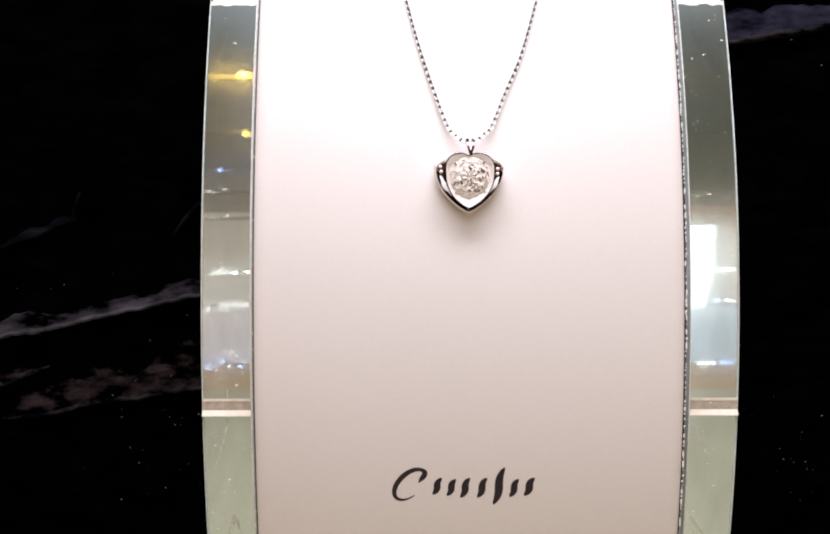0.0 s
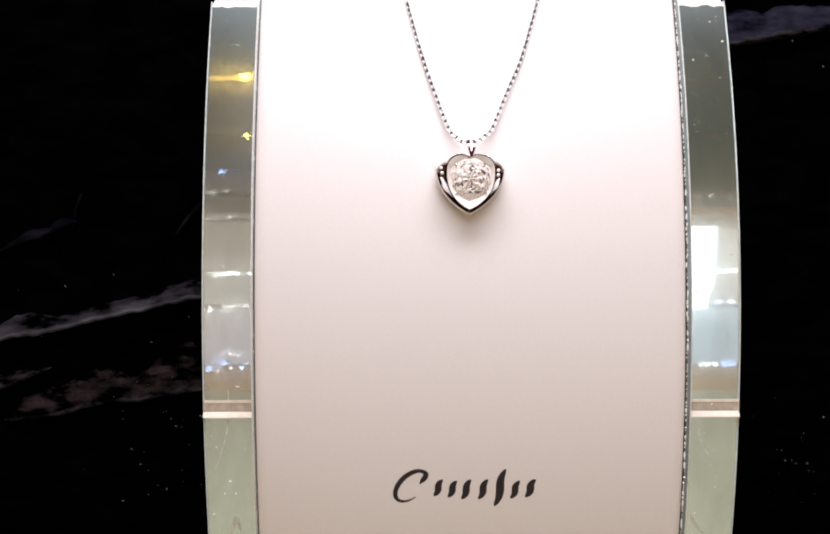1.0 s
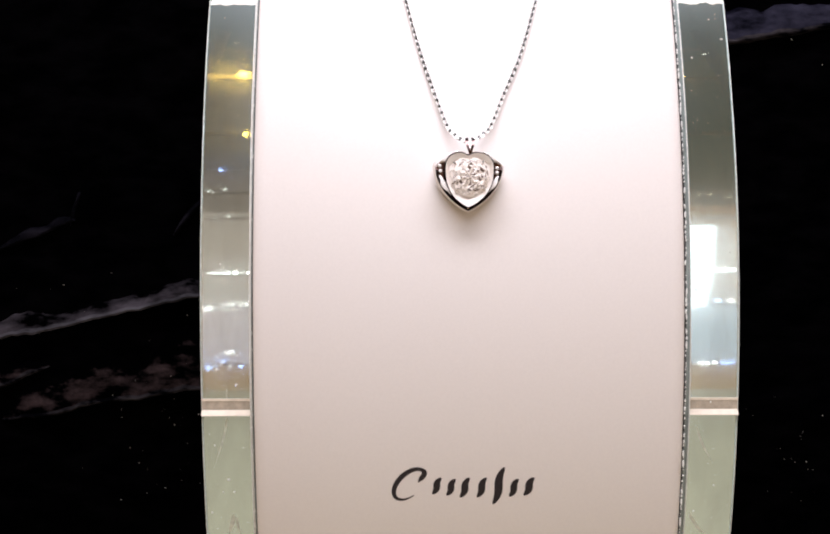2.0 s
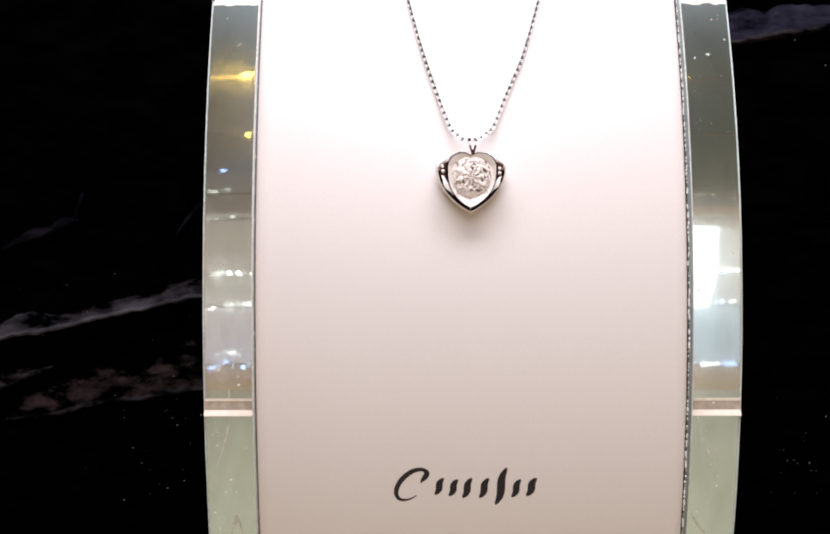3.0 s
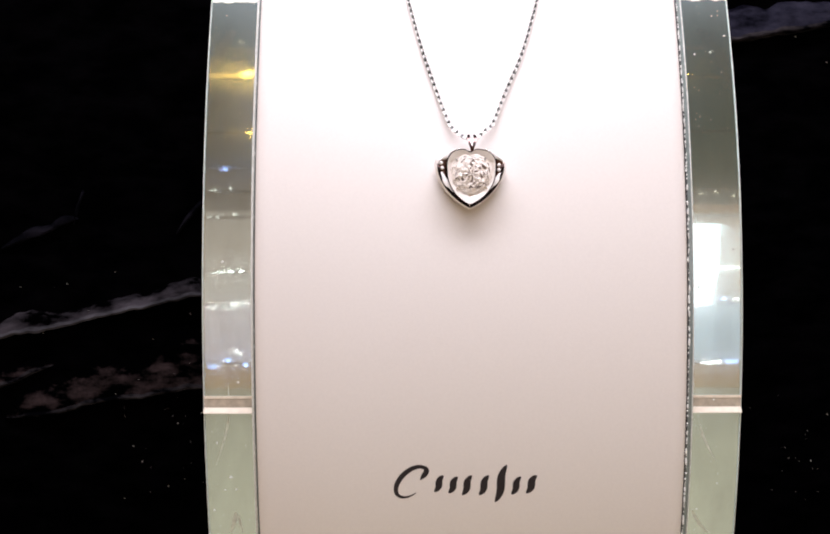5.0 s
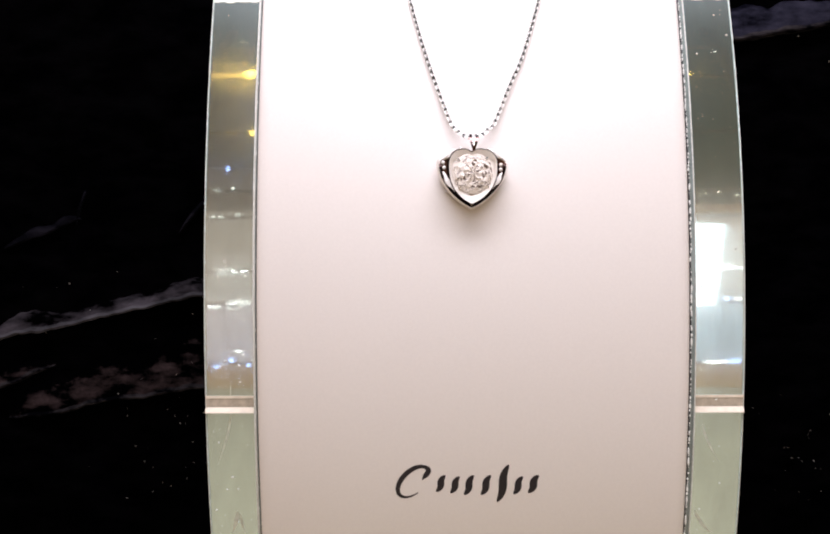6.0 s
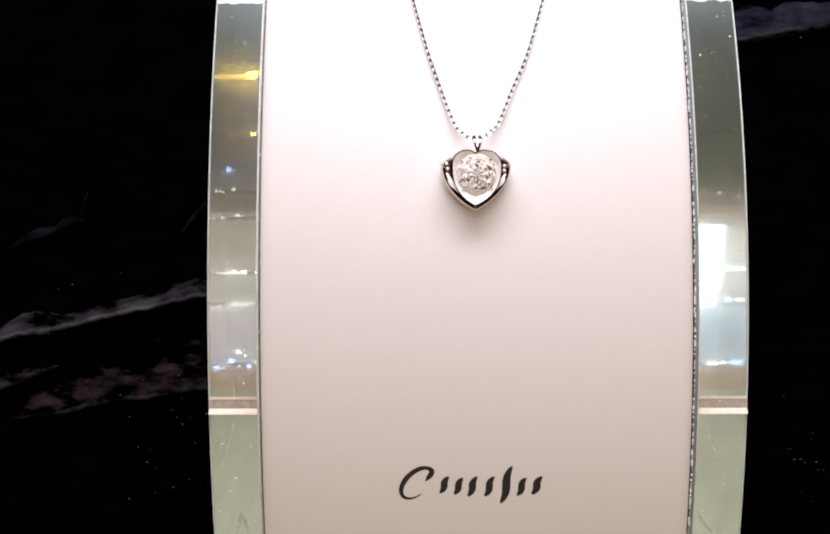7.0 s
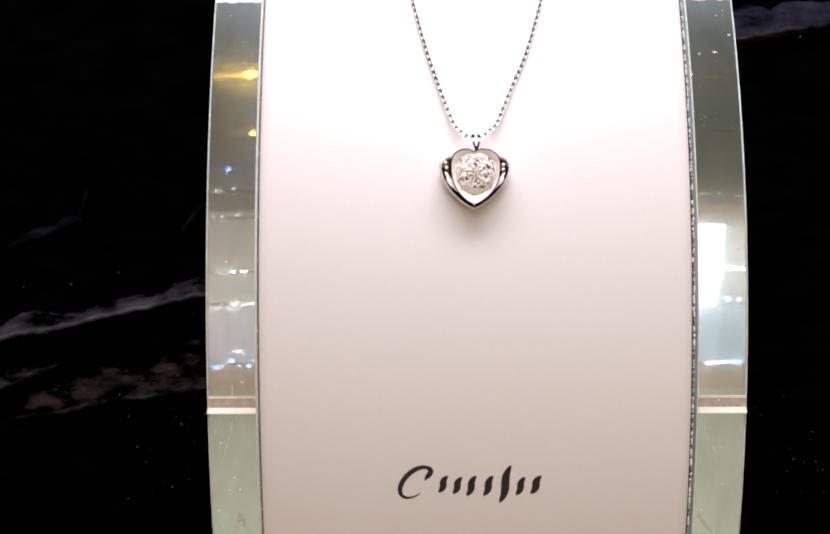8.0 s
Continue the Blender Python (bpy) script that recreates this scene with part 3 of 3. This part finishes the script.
def brilliant(r):
    """A round brilliant that faces the viewer: many small facets on a low crown over a pointed pavilion."""
    rng = random.Random(23)
    bm = bmesh.new()
    n = 18
    rings = []
    for k, rad in enumerate((0.15, 0.30, 0.44, 0.57, 0.69, 0.80, 0.91, 1.0)):
        ring = []
        for i in range(n):
            a = 2 * math.pi * (i + 0.5 * (k % 2) + rng.uniform(-0.32, 0.32) * (k < 6)) / n
            y = -0.22 * (1 - rad * rad) ** 0.9
            if k < 6:
                y += 0.028 * (1 if (i + k) % 2 else -1) + rng.uniform(-0.02, 0.02)
            ring.append(bm.verts.new((r * rad * math.cos(a), r * y, r * rad * math.sin(a))))
        rings.append(ring)
    top, low = bm.verts.new((0.04 * r, -0.23 * r, -0.03 * r)), bm.verts.new((0, 0.80 * r, 0))
    for k, (p, q) in enumerate(zip(rings, rings[1:])):
        for i in range(n):
            j = (i + 1) % n
            if k % 2 == 0:
                bm.faces.new((p[i], p[j], q[i]))
                bm.faces.new((p[j], q[j], q[i]))
            else:
                bm.faces.new((p[i], q[j], q[i]))
                bm.faces.new((p[i], p[j], q[j]))
    for i in range(n):
        bm.faces.new((rings[0][i], top, rings[0][(i + 1) % n]))
        bm.faces.new((rings[-1][i], rings[-1][(i + 1) % n], low))
    bm.normal_update()
    # sparkle painted in: facets and their borders get dark or pale tones at random
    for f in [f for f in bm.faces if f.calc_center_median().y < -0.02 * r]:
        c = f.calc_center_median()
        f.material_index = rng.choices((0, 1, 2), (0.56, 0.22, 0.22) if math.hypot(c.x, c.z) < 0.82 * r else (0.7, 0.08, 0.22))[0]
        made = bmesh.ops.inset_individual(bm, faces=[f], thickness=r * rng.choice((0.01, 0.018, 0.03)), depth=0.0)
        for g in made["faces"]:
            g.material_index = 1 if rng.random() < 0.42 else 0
    return bm


def spline(pts, t):
    """A smooth line through a few points, t from 0 to 1."""
    f = t * (len(pts) - 1)
    i = min(int(f), len(pts) - 2)
    u = f - i
    p = [Vector(pts[max(0, min(len(pts) - 1, i + k))]) for k in (-1, 0, 1, 2)]
    return 0.5 * (2 * p[1] + (p[2] - p[0]) * u + (2 * p[0] - 5 * p[1] + 4 * p[2] - p[3]) * u * u + (3 * p[1] - p[0] - 3 * p[2] + p[3]) * u ** 3)


def link_mesh(mat):
    """One link of a box chain: a square ring bent from flat wire."""
    bm = bmesh.new()
    rings = []
    for i in range(12):
        a = 2 * math.pi * (i + 0.5) / 12
        c, s = math.cos(a), math.sin(a)
        k = 1 / max(abs(c), abs(s)) * 0.86 if max(abs(c), abs(s)) > 0.8 else 1.0
        rings.append([(0.45 * c * k * q, d, 0.45 * s * k * q) for q, d in ((1.0, -0.17), (1.0, 0.17), (0.66, 0.17), (0.66, -0.17))])
    loft(bm, rings)
    bmesh.ops.scale(bm, vec=(MM, MM, MM), verts=bm.verts)
    bmesh.ops.recalc_face_normals(bm, faces=bm.faces)
    me = bpy.data.meshes.new("link")
    bm.to_mesh(me)
    bm.free()
    me.materials.append(mat)
    return me


def necklace_chain():
    chain = new("necklace_chain")
    chain.location = (0, 0.0, 0.1147)
    tagged(chain, "fine silver box chain draped over the stand's top", "chain")
    top = 114.7
    line = [(-14, 22, top - 4), (-11.5, 14, top + 0.6), (-9.6, 6.6, top + 0.3), (-9.0, 5.8, 111.9), (-7.1, 3.9, 104.5), (-5.1, 2.5, 98.0), (-3.2, 1.3, 92.6), (-2.0, 0.6, 91.0), (-0.9, 0.0, 90.15), (0.0, -0.2, 89.95),
            (0.9, 0.0, 90.2), (2.1, 0.6, 91.2), (3.3, 1.3, 92.5), (5.4, 2.45, 97.6), (7.8, 3.7, 103.4), (10.3, 5.8, 111.9), (10.8, 6.6, top + 0.3), (12.4, 14, top + 0.6), (14.5, 22, top - 4)]
    fine = [spline(line, i / 1500) for i in range(1501)]
    # every second link is dark: dark reflections in the silver painted as colour
    bright, dark = link_mesh(CHAIN_SILVER), link_mesh(CHAIN_DARK)
    pitch, gone, k = 0.52, 0.0, 0
    for a, b in zip(fine, fine[1:]):
        gone += (b - a).length
        if gone >= pitch:
            gone -= pitch
            ob = new("link", dark if k % 2 else bright)
            ob.parent = chain
            ahead = (b - a).normalized()
            turn = ahead.to_track_quat("Z", "Y").to_matrix().to_4x4()
            roll = 45 + (90 if k % 2 else 0) + 10 * noise.noise((k * 0.31, 2, 5))
            # higher up the painted dark links grow and shift outward
            high = smooth_step(93.0, 103.0, a.z)
            side = Vector((math.copysign(0.14 * high, a.x), 0, 0)) if k % 2 else Vector()
            ob.matrix_basis = Matrix.Translation((a + side) * MM - chain.location) @ turn @ pose(0, 0, 0, 0, 0, roll) @ Matrix.Scale(0.70 + 0.16 * high if k % 2 else 0.92, 4)
            k += 1
    return chain


# ---- lamps of the shop, which shine back from the polished block ----
def lamp_rack():
    rack = new("lamp_rack")
    rack.location = (0, -0.91, -0.75)
    tagged(rack, "metal rack with rows of small shop lamps", "lamp rack")

    def put(name, bm, mat):
        ob = part(name, bm, mat, rack)
        ob.matrix_parent_inverse = rack.matrix_basis.inverted()
        return ob

    for x in (-300, 430):
        put("upright", box(bmesh.new(), x - 8, x + 8, -930, -915, -750, 1000), RACK)
    for z in (-150, 20, 114, 272, 350, 545, 762, 900):
        put("rail", box(bmesh.new(), -292, 422, -927, -918, z - 4, z + 4), RACK)
    bulbs = [(WARM, 7.5, ((-246, 767),)), (WARM, 3.2, ((-223, 535),)), (WARM, 2, ((363, 758),)),
             (WHITE, 2.0, ((-241, 112), (-229, 114), (-217, 114), (-202, 114), (346, 120), (357, 120), (364, 120),
                           (331, -146), (339, -146), (347, -143))),
             (WHITE, 1.8, ((360, 34), (-227, -110), (-227, 25), (-204, 25))),
             (WHITE, 1.1, ((-256, 17), (-246, 19), (-249, 11), (-212, 25), (-219, 25), (-219, -118))),
             (FAINT, 1.6, ((-250, -148), (-243, -150), (-228, -152), (-207, -140), (-232, 10), (-226, 8))),
             (FAINT, 2.0, ((-258, 350), (-253, 350), (-237, 355), (-258, 270), (-246, 270), (-228, 275), (331, 334), (349, 338), (369, 328))),
             (FAINT, 2.0, ((-272, 923), (414, 861))),
             (BLUE, 3.2, ((-235, -136), (-253, -155), (-246, 415), (347, 34), (359, -143), (365, -143), (-214, -152)))]
    for mat, r, spots in bulbs:
        for x, z in spots:
            put("bulb", ball(bmesh.new(), (x, -902, z), 0.8 * r, r * 0.7, r * 1.8, 12, 8), mat)
            put("socket", box(bmesh.new(), x - r, x + r, -920, -902, z - r, z + r), RACK)
    bm = bmesh.new()
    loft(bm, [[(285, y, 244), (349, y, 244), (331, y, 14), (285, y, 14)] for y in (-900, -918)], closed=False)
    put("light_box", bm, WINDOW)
    # glowing bar added to draw the warm streak beside the lamp's reflection
    put("streak_glow", box(bmesh.new(), -306, -256, -905, -918, 762, 771), STREAK_GLOW)
    put("lit_panel", box(bmesh.new(), 62, 422, -930, -936, -150, 25), SHOWCASE)
    put("lit_panel", box(bmesh.new(), -292, 58, -930, -936, -150, 25), SHOWCASE_WARM)
    # dim glowing panel, added unseen to grey the block's left reflection
    put("lit_panel", box(bmesh.new(), -420, -150, -932, -938, 28, 292), TONE_GLOW)
    # unseen boards added to tone what the block's left face mirrors
    put("tone_board", box(bmesh.new(), -420, -150, -930, -940, 430, 840), BOARD)
    put("tone_board", box(bmesh.new(), -420, -150, -930, -940, 295, 425), LOW_BOARD)


def phone():
    """An unseen dark phone behind the camera, added for the silver to mirror."""
    bm = bmesh.new()
    loft(bm, [[(-8 + 35 * c - (2 if abs(y + 137) > 3 else 0) * c, y, 40 + 76 * s) for c, s in ((1, 0.92), (0.85, 1), (-0.85, 1), (-1, 0.92), (-1, -0.53), (1, -0.53))] for y in (-133, -134, -140, -141)], closed=False)
    ob = part("phone", bm, PHONE)
    tagged(ob, "unseen black phone added behind the camera for dark reflections", "phone")


setting()
phone()
slate_wall()
display_stand()
pendant, swinging = heart_pendant()
necklace_chain()
lamp_rack()


def motions():
    """The stone trembles on its pins all through."""
    rows = []
    for i in range(81):
        t = i / 10
        rx = 3.0 * math.sin(2 * math.pi * 2.3 * t) + 1.6 * math.sin(2 * math.pi * 3.7 * t + 1.0)
        rz = 2.2 * math.sin(2 * math.pi * 1.7 * t + 0.6)
        rows.append((t, pose(*STONE_AT, rx, 0.6 * math.sin(9 * t), rz)))
    walk(swinging, rows)


motions()
